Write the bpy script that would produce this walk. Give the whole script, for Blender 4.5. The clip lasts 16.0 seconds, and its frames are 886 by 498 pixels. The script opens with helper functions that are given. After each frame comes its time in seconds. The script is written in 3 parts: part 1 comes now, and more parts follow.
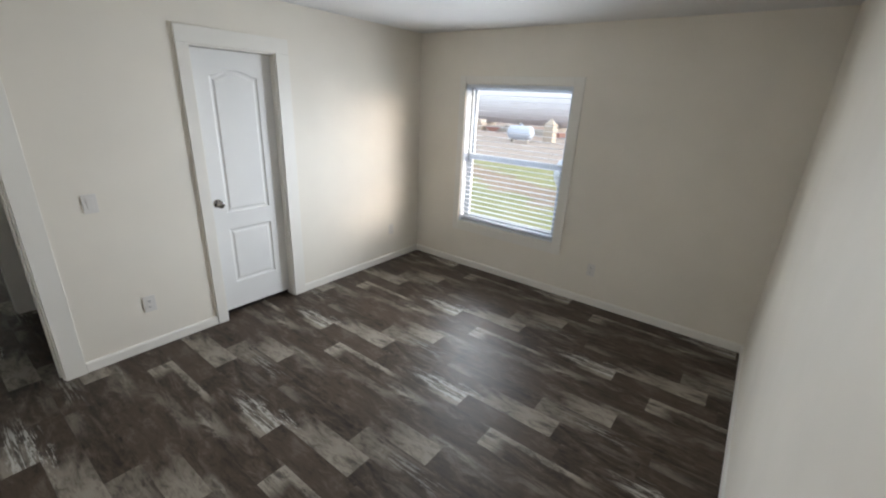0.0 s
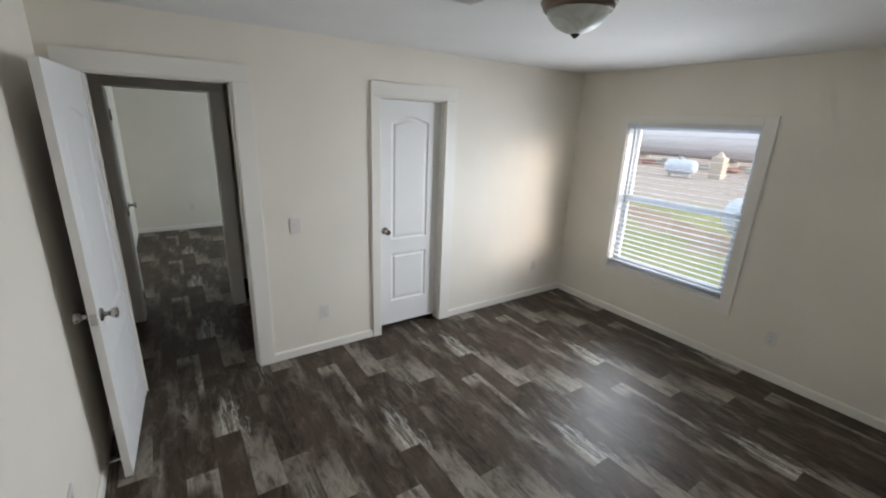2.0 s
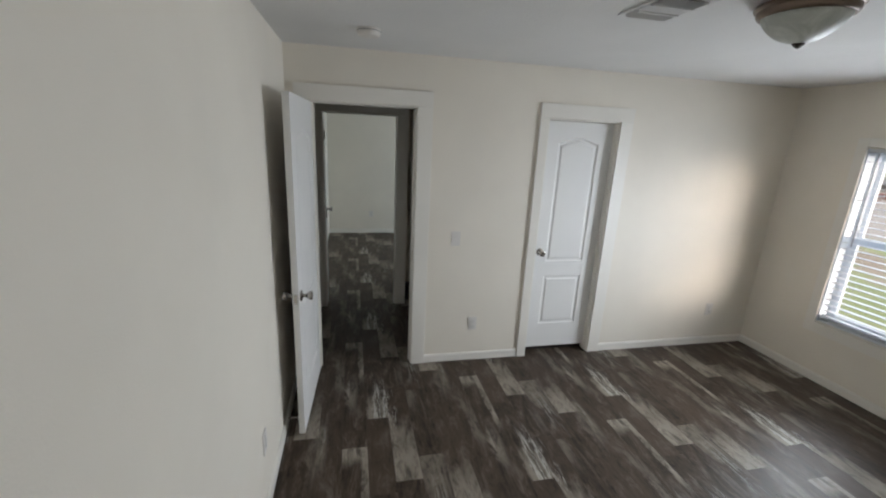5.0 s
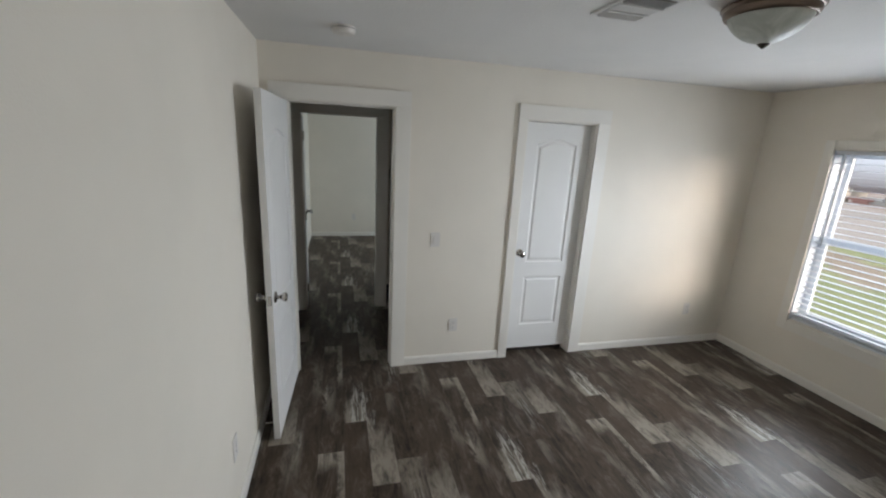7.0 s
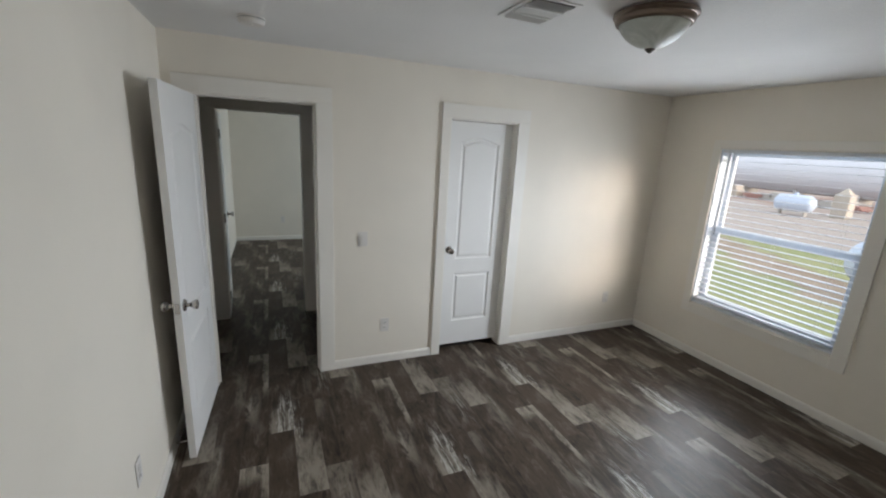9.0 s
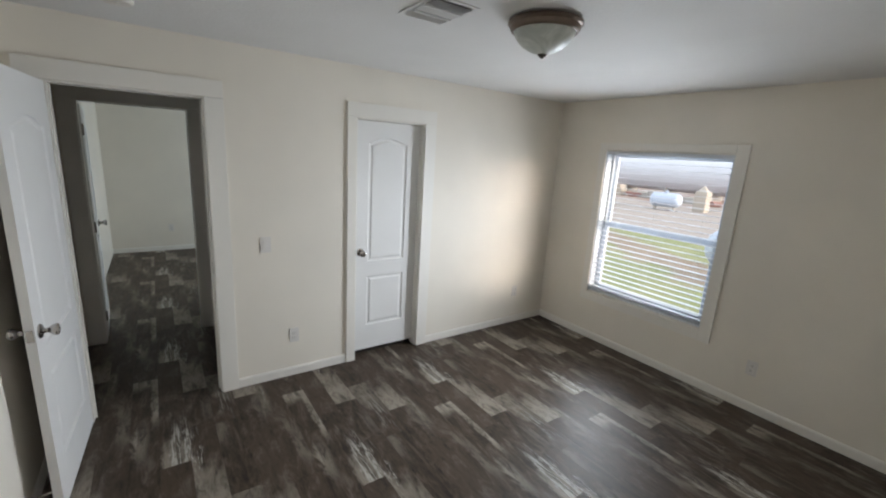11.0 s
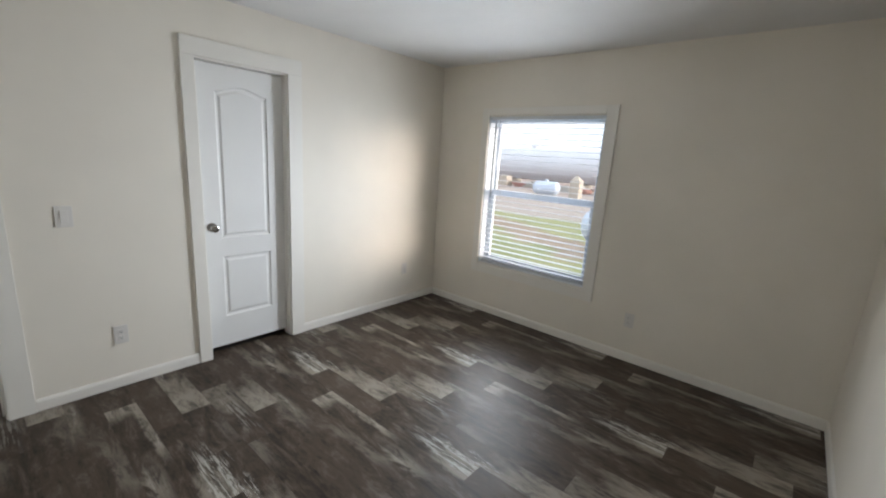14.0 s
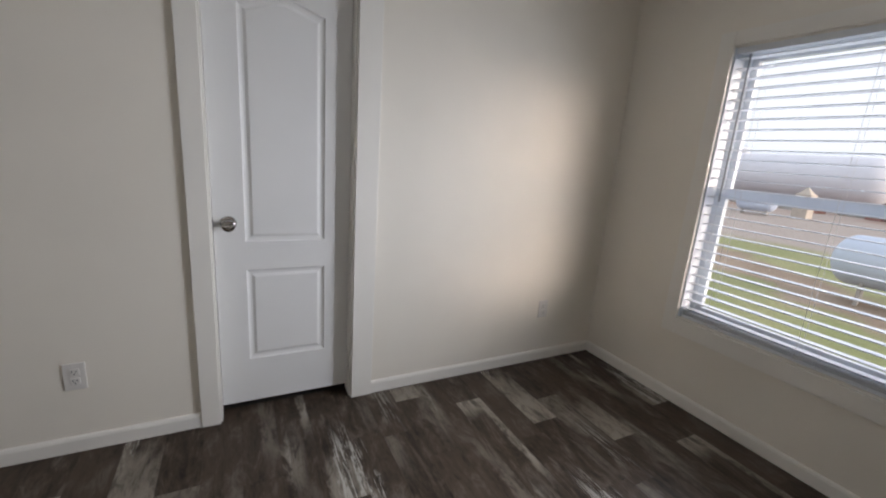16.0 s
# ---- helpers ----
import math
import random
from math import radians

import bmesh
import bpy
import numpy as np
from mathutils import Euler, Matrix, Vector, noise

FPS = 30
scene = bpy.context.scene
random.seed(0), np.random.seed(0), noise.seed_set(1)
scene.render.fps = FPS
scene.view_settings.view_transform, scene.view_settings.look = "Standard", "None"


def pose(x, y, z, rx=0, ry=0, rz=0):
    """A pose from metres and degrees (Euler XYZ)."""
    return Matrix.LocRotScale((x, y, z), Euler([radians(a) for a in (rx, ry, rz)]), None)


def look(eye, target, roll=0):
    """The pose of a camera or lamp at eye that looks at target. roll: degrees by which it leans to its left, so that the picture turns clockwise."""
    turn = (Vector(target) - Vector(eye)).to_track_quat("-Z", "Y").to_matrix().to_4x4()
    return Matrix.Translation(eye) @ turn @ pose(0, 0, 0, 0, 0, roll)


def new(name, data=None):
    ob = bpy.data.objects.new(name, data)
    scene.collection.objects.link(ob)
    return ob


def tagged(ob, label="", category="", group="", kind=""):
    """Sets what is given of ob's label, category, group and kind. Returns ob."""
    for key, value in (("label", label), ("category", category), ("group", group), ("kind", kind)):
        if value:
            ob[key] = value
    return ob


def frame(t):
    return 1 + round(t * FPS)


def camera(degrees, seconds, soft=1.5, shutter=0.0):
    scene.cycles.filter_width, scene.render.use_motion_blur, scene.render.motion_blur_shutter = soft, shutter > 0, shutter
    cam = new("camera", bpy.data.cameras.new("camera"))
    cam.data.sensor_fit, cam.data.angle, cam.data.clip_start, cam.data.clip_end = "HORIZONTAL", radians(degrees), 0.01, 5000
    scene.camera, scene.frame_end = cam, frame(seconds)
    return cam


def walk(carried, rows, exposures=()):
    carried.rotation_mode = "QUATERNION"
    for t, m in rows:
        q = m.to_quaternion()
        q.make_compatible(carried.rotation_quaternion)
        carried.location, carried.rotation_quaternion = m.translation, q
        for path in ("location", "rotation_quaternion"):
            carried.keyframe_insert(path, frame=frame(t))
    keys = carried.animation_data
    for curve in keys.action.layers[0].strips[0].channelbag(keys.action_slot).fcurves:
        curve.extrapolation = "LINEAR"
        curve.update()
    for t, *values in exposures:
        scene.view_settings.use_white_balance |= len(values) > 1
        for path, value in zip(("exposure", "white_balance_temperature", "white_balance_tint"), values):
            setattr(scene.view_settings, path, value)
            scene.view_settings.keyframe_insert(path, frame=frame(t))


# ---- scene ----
cam = camera(94.1, 16.0, soft=2.1)
EXPOSURE = 2.6
PATH = [
    (0, (3.117, -3.664, 1.766), (1.999, -2.152, 1.082), 2.8),
    (0.5, (3.106, -3.689, 1.809), (1.866, -2.266, 1.148), 2.6),
    (1, (3.089, -3.717, 1.842), (1.732, -2.393, 1.207), 2.5),
    (1.5, (3.08, -3.734, 1.86), (1.61, -2.523, 1.25), 2.4),
    (2, (3.069, -3.767, 1.851), (1.485, -2.694, 1.267), 2.3),
    (2.5, (3.059, -3.791, 1.857), (1.385, -2.856, 1.287), 2.2),
    (3, (3.073, -3.787, 1.866), (1.319, -3.005, 1.307), 2.1),
    (3.5, (3.078, -3.804, 1.858), (1.267, -3.154, 1.313), 2.2),
    (4, (3.081, -3.812, 1.859), (1.227, -3.293, 1.318), 2.3),
    (4.2, (3.078, -3.811, 1.871), (1.216, -3.329, 1.323), 2.4),
    (6.3, (3.072, -3.785, 1.817), (1.178, -3.391, 1.309), 2.8),
    (6.5, (3.073, -3.777, 1.82), (1.185, -3.355, 1.313), 2.9),
    (7, (3.073, -3.753, 1.827), (1.2, -3.264, 1.324), 3.0),
    (7.5, (3.075, -3.732, 1.819), (1.22, -3.17, 1.324), 3.1),
    (8, (3.086, -3.701, 1.812), (1.255, -3.06, 1.323), 3.2),
    (10.3, (3.114, -3.656, 1.799), (1.434, -2.671, 1.341), 3.4),
    (10.5, (3.101, -3.659, 1.792), (1.45, -2.624, 1.341), 3.5),
    (11, (3.095, -3.639, 1.79), (1.503, -2.514, 1.343), 3.5),
    (11.5, (3.075, -3.614, 1.782), (1.552, -2.397, 1.337), 3.5),
    (12, (3.052, -3.591, 1.76), (1.598, -2.291, 1.319), 3.5),
    (12.5, (3.025, -3.589, 1.735), (1.64, -2.214, 1.3), 3.5),
    (13, (3.015, -3.618, 1.714), (1.677, -2.196, 1.277), 3.5),
    (13.5, (3.011, -3.612, 1.659), (1.714, -2.153, 1.227), 3.5),
    (14, (2.972, -3.349, 1.526), (1.709, -1.862, 1.087), 3.7),
    (14.5, (2.717, -3.174, 1.445), (1.427, -1.713, 0.999), 3.8),
    (15, (2.638, -2.763, 1.394), (1.289, -1.358, 0.941), 4.0),
    (15.5, (2.271, -2.555, 1.374), (0.761, -1.326, 0.913), 4.2),
    (16, (1.959, -2.23, 1.323), (0.23, -1.339, 0.861), 4.2),
]
walk(cam, [(t, look(eye, target, roll)) for t, eye, target, roll in PATH], exposures=[(t, EXPOSURE + stops, kelvin, tint) for t, stops, kelvin, tint in (
    (0, 0.13, 6500, 10), (3.5, -0.06, 6500, 10), (7, -0.1, 6500, 10), (8, -0.11, 6500, 10), (11, 0.04, 6500, 10), (12.5, 0.12, 6500, 10), (13.5, 0.09, 6500, 10), (14.5, 0.0, 6500, 10), (15, 0.03, 6420, 10), (15.5, -0.28, 6370, 10), (16, -0.5, 6600, 15))])

# ---- world and sun: a hazy low sun behind thin cloud ----
SUN_AZ, SUN_EL = 67.0, 2.0          # degrees from +y towards +x, and above the horizon
world = bpy.data.worlds.new("overcast")
scene.world = world
world.use_nodes = True
wt = world.node_tree
sky = wt.nodes.new("ShaderNodeTexSky")
sky.sky_type, sky.sun_disc = "NISHITA", False
sky.sun_elevation, sky.sun_rotation = radians(SUN_EL), radians(SUN_AZ)
sky.air_density, sky.dust_density, sky.ozone_density = 1.0, 3.0, 1.0
grey = wt.nodes.new("ShaderNodeHueSaturation")
grey.inputs["Saturation"].default_value = 0.22
wt.links.new(sky.outputs[0], grey.inputs["Color"])
# thin cloud: part of the clear sky's pattern, and an even grey veil
veil = wt.nodes.new("ShaderNodeMix")
veil.data_type, veil.blend_type = "RGBA", "MIX"
veil.inputs[0].default_value = 0.62
veil.inputs[7].default_value = (4.0, 4.35, 4.9, 1.0)
wt.links.new(grey.outputs[0], veil.inputs[6])
wt.links.new(veil.outputs[2], wt.nodes["Background"].inputs["Color"])
wt.nodes["Background"].inputs["Strength"].default_value = 0.085

sun = new("sun", bpy.data.lights.new("sun", "SUN"))
sun.data.energy, sun.data.angle, sun.data.color = 1.3, radians(44), (1.0, 0.85, 0.72)
az, el = radians(SUN_AZ), radians(SUN_EL)
sun.matrix_world = look((0, 0, 0), (-math.sin(az) * math.cos(el), -math.cos(az) * math.cos(el), -math.sin(el)))

# added area lamps for the clouded sky's daylight: one behind the blind, strips on its room side
SKY_LAMPS = [(1.16, 0.080, 1.23, 1.0, 1.30, 0, -90, 0.95, 156)] + [(x, -0.105, 1.22, 0.15, 1.12, turn, tilt, watts, 98) for x, turn, tilt, watts in ((0.80, 38, -84, 1.4), (1.05, 8, -80, 0.9), (1.33, -12, -80, 0.95), (1.58, -38, -84, 1.15))]
# added upward strip lamp in place of what the slats throw up to the ceiling
SKY_LAMPS.append((1.16, -0.075, 1.05, 1.0, 0.10, 0, -142, 0.5, 84))
for across, depth, height, wide, tall, turn, tilt, watts, fan in SKY_LAMPS:
    daylight = new("window_daylight", bpy.data.lights.new("window_daylight", "AREA"))
    daylight.data.shape, daylight.data.size, daylight.data.size_y = "RECTANGLE", wide, tall
    daylight.data.energy, daylight.data.color, daylight.data.spread = watts, (0.905, 0.985, 1.08) if depth < 0 else (0.80, 0.95, 1.20), radians(fan)
    daylight.matrix_world = pose(across, depth, height, 0, 0, turn) @ pose(0, 0, 0, tilt, 0, 0)

# added fill lamp at an unseen window, to brighten the room across the hall
far_fill = new("window_daylight", bpy.data.lights.new("far_room_fill", "AREA"))
far_fill.data.shape, far_fill.data.size, far_fill.data.size_y = "RECTANGLE", 1.25, 1.3
far_fill.data.energy, far_fill.data.color = 6.0, (0.80, 0.97, 1.12)
far_fill.matrix_world = pose(-3.55, -0.004, 1.275, -90, 0, 0)

# ---- materials ----


class Nodes:
    """Short-hand for building one node material."""

    def __init__(self, name, rough=0.5, metal=0.0):
        self.mat = bpy.data.materials.new(name)
        self.mat.use_nodes = True
        self.nt = self.mat.node_tree
        self.bsdf = self.nt.nodes["Principled BSDF"]
        self.bsdf.inputs["Roughness"].default_value = rough
        self.bsdf.inputs["Metallic"].default_value = metal

    def link(self, a, b):
        self.nt.links.new(a, b)

    def put(self, socket, value):
        if isinstance(value, bpy.types.NodeSocket):
            self.link(value, socket)
        else:
            socket.default_value = value

    def coords(self, kind="Object", scale=(1, 1, 1), shift=(0, 0, 0)):
        tc = self.nt.nodes.new("ShaderNodeTexCoord")
        mp = self.nt.nodes.new("ShaderNodeMapping")
        mp.inputs["Scale"].default_value, mp.inputs["Location"].default_value = scale, shift
        self.link(tc.outputs[kind], mp.inputs["Vector"])
        return mp.outputs[0]

    def world_pos(self, scale=(1, 1, 1)):
        g = self.nt.nodes.new("ShaderNodeNewGeometry")
        mp = self.nt.nodes.new("ShaderNodeMapping")
        mp.inputs["Scale"].default_value = scale
        self.link(g.outputs["Position"], mp.inputs["Vector"])
        return mp.outputs[0]

    def noise(self, vec, scale, detail=4.0, rough=0.55, distort=0.0):
        n = self.nt.nodes.new("ShaderNodeTexNoise")
        for k, v in (("Scale", scale), ("Detail", detail), ("Roughness", rough), ("Distortion", distort)):
            n.inputs[k].default_value = v
        self.link(vec, n.inputs["Vector"])
        return n.outputs["Fac"]

    def ramp(self, fac, lo, hi, a=0.0, b=1.0):
        r = self.nt.nodes.new("ShaderNodeMapRange")
        r.interpolation_type = "SMOOTHSTEP"
        for k, v in (("Value", fac), ("From Min", lo), ("From Max", hi), ("To Min", a), ("To Max", b)):
            self.put(r.inputs[k], v)
        return r.outputs[0]

    def math(self, op, a, b=0.0, clamp=False):
        m = self.nt.nodes.new("ShaderNodeMath")
        m.operation, m.use_clamp = op, clamp
        self.put(m.inputs[0], a)
        self.put(m.inputs[1], b)
        return m.outputs[0]

    def split(self, vec):
        s = self.nt.nodes.new("ShaderNodeSeparateXYZ")
        self.link(vec, s.inputs[0])
        return s.outputs

    def mix(self, fac, a, b):
        m = self.nt.nodes.new("ShaderNodeMix")
        m.data_type = "RGBA"
        self.put(m.inputs[0], fac)
        for sock, v in ((m.inputs[6], a), (m.inputs[7], b)):
            self.put(sock, v if isinstance(v, bpy.types.NodeSocket) else (*v, 1.0))
        return m.outputs[2]

    def colour(self, c):
        self.put(self.bsdf.inputs["Base Color"], c if isinstance(c, bpy.types.NodeSocket) else (*c, 1.0))

    def rough(self, r):
        self.put(self.bsdf.inputs["Roughness"], r)

    def bump(self, height, strength, distance):
        b = self.nt.nodes.new("ShaderNodeBump")
        b.inputs["Strength"].default_value, b.inputs["Distance"].default_value = strength, distance
        self.link(height, b.inputs["Height"])
        self.link(b.outputs[0], self.bsdf.inputs["Normal"])


def paint(name, base, rough, grain=300.0, depth=0.0006, mottle=0.04, strength=0.35):
    """Rolled wall paint: slight mottling and a fine orange-peel relief."""
    n = Nodes(name, rough)
    p = n.world_pos()
    big = n.noise(p, 1.3, 3)
    fine = n.noise(p, grain, 3)
    dark = tuple(c * (1 - 2 * mottle) for c in base)
    n.colour(n.mix(n.ramp(big, 0.3, 0.7), dark, base))
    n.rough(n.ramp(n.noise(p, 6.0, 3), 0.3, 0.7, rough - 0.06, rough + 0.06))
    n.bump(fine, strength, depth)
    return n.mat


def plain(name, base, rough, metal=0.0, mottle=0.06, scale=20.0):
    n = Nodes(name, rough, metal)
    p = n.coords()
    f = n.noise(p, scale, 4)
    n.colour(n.mix(f, tuple(c * (1 - mottle) for c in base), tuple(min(1, c * (1 + mottle)) for c in base)))
    n.rough(n.ramp(n.noise(p, scale * 3, 3), 0.3, 0.7, max(0.02, rough * 0.85), min(1, rough * 1.15)))
    return n.mat


M_WALL = paint("cream_wall_paint", (0.85, 0.793, 0.698), 0.62, 160, 0.0012, 0.03, 0.45)
M_CEIL = paint("white_ceiling_texture", (0.79, 0.78, 0.765), 0.8, 60, 0.004, 0.03, 0.5)
M_VENT = plain("white_enamelled_steel", (0.72, 0.715, 0.705), 0.5)
M_TRIM = paint("white_semi_gloss_trim", (0.85, 0.815, 0.75), 0.38, 220, 0.0004, 0.02, 0.2)
M_DOOR = paint("white_moulded_door_paint", (0.83, 0.82, 0.80), 0.42, 260, 0.0004, 0.02, 0.25)
M_PLATE = plain("white_plastic_plate", (0.74, 0.705, 0.66), 0.35)
M_SLOT = plain("dark_socket_slot", (0.03, 0.03, 0.03), 0.6)
M_NICKEL = plain("satin_nickel", (0.46, 0.44, 0.42), 0.16, 1.0, 0.1, 60)
M_BRONZE = plain("brushed_bronze", (0.19, 0.145, 0.115), 0.34, 0.9, 0.2, 30)
M_DARKMETAL = plain("dark_bronze_metal", (0.06, 0.05, 0.04), 0.4, 0.9)
# white vinyl with the sky's blue cast put into its colour
M_VINYL = plain("sky_tinted_vinyl", (0.72, 0.77, 0.83), 0.35)


def slat_material():
    """White vinyl slat that lets some daylight through."""
    n = Nodes("white_vinyl_slat", 0.4)
    f = n.noise(n.coords(), 30, 3)
    n.colour(n.mix(f, (0.76, 0.785, 0.82), (0.82, 0.84, 0.87)))
    through_light = n.nt.nodes.new("ShaderNodeBsdfTranslucent")
    through_light.inputs["Color"].default_value = (0.80, 0.84, 0.90, 1)
    both = n.nt.nodes.new("ShaderNodeMixShader")
    both.inputs[0].default_value = 0.12
    n.link(n.bsdf.outputs[0], both.inputs[1])
    n.link(through_light.outputs[0], both.inputs[2])
    n.link(both.outputs[0], n.nt.nodes["Material Output"].inputs["Surface"])
    return n.mat


M_SLAT = slat_material()
M_CORD = plain("white_blind_cord", (0.70, 0.69, 0.66), 0.8)
M_WAND = plain("grey_tilt_wand", (0.32, 0.35, 0.38), 0.3)
M_RUBBER = plain("white_rubber_tip", (0.6, 0.6, 0.58), 0.7)
M_DUCT = plain("grey_duct_shade", (0.26, 0.26, 0.25), 0.6, 0.2)
M_SUB = plain("dark_subfloor", (0.045, 0.038, 0.033), 0.8)
M_OUTER = plain("grey_vinyl_siding", (0.45, 0.45, 0.43), 0.7)


def frosted_glass():
    n = Nodes("alabaster_glass", 0.5)
    p = n.coords(scale=(1, 1, 0.7))
    swirl = n.noise(p, 9, 4, 0.6, 1.5)
    n.colour(n.mix(n.ramp(swirl, 0.35, 0.65), (0.50, 0.53, 0.49), (0.68, 0.70, 0.66)))
    n.bsdf.inputs["Subsurface Weight"].default_value = 0.25
    n.bsdf.inputs["Subsurface Radius"].default_value = (0.02, 0.02, 0.02)
    n.bsdf.inputs["Coat Weight"].default_value = 0.08
    return n.mat


M_BOWL = frosted_glass()


def clear_glass():
    n = Nodes("window_glass", 0.0)
    n.colour((0.97, 0.985, 0.98))
    n.bsdf.inputs["Transmission Weight"].default_value = 1.0
    n.bsdf.inputs["IOR"].default_value = 1.02
    return n.mat


M_GLASS = clear_glass()

DARK, BROWN, PALE, CHALK = (0.0120, 0.0087, 0.0062), (0.081, 0.058, 0.0420), (0.36, 0.320, 0.265), (0.62, 0.595, 0.545)
PLANK = 0.149


def plank_vinyl(name, length, pale=(), streak=(), tone=0.5, flecks=0.3, seed=0.0):
    """Printed weathered-wood plank; u runs along it from its start, v across it. pale and streak: patches (u0, u1, v0, v1, soft, strength)."""
    n = Nodes(name, 0.36)
    vec = n.coords()
    u, v, _ = n.split(vec)
    grain = n.noise(n.coords(scale=(3.4, 36, 1), shift=(seed, seed * 3.1, 0)), 1.0, 9, 0.72, 1.4)
    blot = n.noise(n.coords(scale=(4.6, 13, 1), shift=(seed * 1.7, seed, 0)), 1.0, 8, 0.68, 0.9)
    mott = n.noise(n.coords(scale=(16, 34, 1), shift=(seed, seed * 2.3, 0)), 1.0, 7, 0.72, 0.6)
    split = n.noise(n.coords(scale=(2.8, 40, 1), shift=(seed * 0.7, seed, 0)), 1.0, 8, 0.68, 1.2)
    fine = n.noise(n.coords(scale=(14, 260, 1), shift=(seed, seed, 0)), 1.0, 4, 0.6)
    base = n.math("ADD", n.math("MULTIPLY", grain, 0.3), n.math("ADD", n.math("MULTIPLY", blot, 0.45), n.math("MULTIPLY", mott, 0.25)))
    col = n.mix(n.ramp(base, 0.37 - 0.1 * tone, 0.67 - 0.2 * tone), DARK, BROWN)
    col = n.mix(n.ramp(n.math("ADD", n.math("MULTIPLY", blot, 0.5), n.math("ADD", n.math("MULTIPLY", grain, 0.3), n.math("MULTIPLY", mott, 0.2))), 0.50, 0.66, 0, flecks), col, PALE)
    wob_u = n.math("ADD", u, n.math("MULTIPLY", n.math("SUBTRACT", blot, 0.5), 0.22))
    wob_v = n.math("ADD", v, n.math("MULTIPLY", n.math("SUBTRACT", blot, 0.5), 0.10))
    wob_thin = n.math("ADD", v, n.math("MULTIPLY", n.math("SUBTRACT", mott, 0.5), 0.035))
    for group, ink in ((pale, PALE), (streak, CHALK)):
        for u0, u1, v0, v1, soft, strength in group:
            starts, ends = u0 > 0.001, u1 < length - 0.001
            a = n.ramp(wob_u, u0 - soft, u0 + soft) if starts else 1.0
            b = n.ramp(wob_u, u1 - soft, u1 + soft, 1, 0) if ends else 1.0
            edge = wob_thin if v0 > 0.1 else wob_v
            c = n.ramp(edge, v0 - 0.012, v0 + 0.012) if v0 > 0.001 else 1.0
            d = n.ramp(wob_v, v1 - 0.016, v1 + 0.016, 1, 0) if v1 < PLANK - 0.001 else 1.0
            m = n.math("MULTIPLY", n.math("MULTIPLY", a, b), n.math("MULTIPLY", c, d))
            if ink is CHALK:
                worn = n.ramp(n.math("ADD", n.math("MULTIPLY", split, 0.75), n.math("MULTIPLY", mott, 0.25)), 0.49, 0.57)
            else:
                worn = n.ramp(base, 0.40, 0.55, 0.2, 1.0)
            col = n.mix(n.math("MULTIPLY", n.math("MULTIPLY", m, worn), strength), col, ink)
    col = n.mix(n.ramp(blot, 0.50, 0.74, 0, 0.2), col, PALE)
    col = n.mix(n.ramp(fine, 0.46, 0.72, 0, 0.16), col, DARK)
    n.colour(col)
    n.rough(n.ramp(grain, 0.3, 0.7, 0.40, 0.54))
    n.bsdf.inputs["Specular IOR Level"].default_value = 0.22
    n.bump(n.math("ADD", grain, n.math("MULTIPLY", fine, 0.5)), 0.12, 0.001)
    return n.mat


def ground_material():
    n = Nodes("yard_ground", 0.95)
    p = n.world_pos()
    x, y, _ = n.split(p)
    big, mid, fine = n.noise(p, 0.18, 4), n.noise(p, 1.1, 5), n.noise(p, 14, 4)
    # grass and dry ground carry the window's washed-out glare in their pale colours
    grass = n.mix(n.ramp(mid, 0.3, 0.7), (0.25, 0.28, 0.115), (0.33, 0.33, 0.16))
    grass = n.mix(n.ramp(fine, 0.35, 0.7, 0, 0.5), grass, (0.22, 0.21, 0.11))
    dirt = n.mix(n.ramp(mid, 0.3, 0.7), (0.27, 0.175, 0.15), (0.36, 0.26, 0.22))
    dry = n.mix(n.ramp(fine, 0.3, 0.7), (0.34, 0.285, 0.25), (0.42, 0.365, 0.32))
    yw = n.math("ADD", y, n.math("MULTIPLY", n.math("SUBTRACT", big, 0.5), 4.0))
    xw = n.math("ADD", n.math("ADD", y, n.math("MULTIPLY", x, 0.55)), n.math("MULTIPLY", n.math("SUBTRACT", mid, 0.5), 2.4))
    track = n.math("MULTIPLY", n.ramp(xw, 5.5, 6.3), n.ramp(xw, 7.3, 8.2, 1, 0))
    col = n.mix(n.math("MULTIPLY", track, 0.75), grass, dirt)
    far = n.ramp(yw, 12.2, 14.2)
    col = n.mix(far, col, dry)
    patch = n.math("MULTIPLY", n.ramp(yw, 24, 30), n.ramp(big, 0.35, 0.6))
    col = n.mix(n.math("MULTIPLY", patch, 0.8), col, (0.28, 0.18, 0.14))
    n.colour(col)
    n.bump(n.math("ADD", mid, fine), 0.5, 0.05)
    return n.mat


M_GROUND = ground_material()
M_TANK = plain("white_tank_paint", (0.54, 0.61, 0.73), 0.45, 0.0, 0.05, 3)
M_BIGTANK = plain("pale_grey_tank_paint", (0.68, 0.68, 0.72), 0.5, 0.0, 0.05, 0.6)
M_TAN = plain("raw_tan_timber", (0.50, 0.44, 0.37), 0.8, 0.0, 0.2, 4)
M_RUST = plain("rusty_red_paint", (0.33, 0.18, 0.15), 0.7, 0.0, 0.25, 3)
M_CONC = plain("pale_concrete", (0.42, 0.40, 0.37), 0.9, 0.0, 0.15, 5)
M_ROOF = plain("brown_shed_roof", (0.30, 0.26, 0.245), 0.85)
M_BARK = plain("tree_bark", (0.10, 0.075, 0.055), 0.95, 0.0, 0.3, 6)
# green lightened and greyed: the haze of distance is in this colour
M_LEAF = plain("haze_paled_leaves", (0.13, 0.15, 0.115), 0.8, 0.0, 0.35, 1.5)

# ---- mesh helpers ----


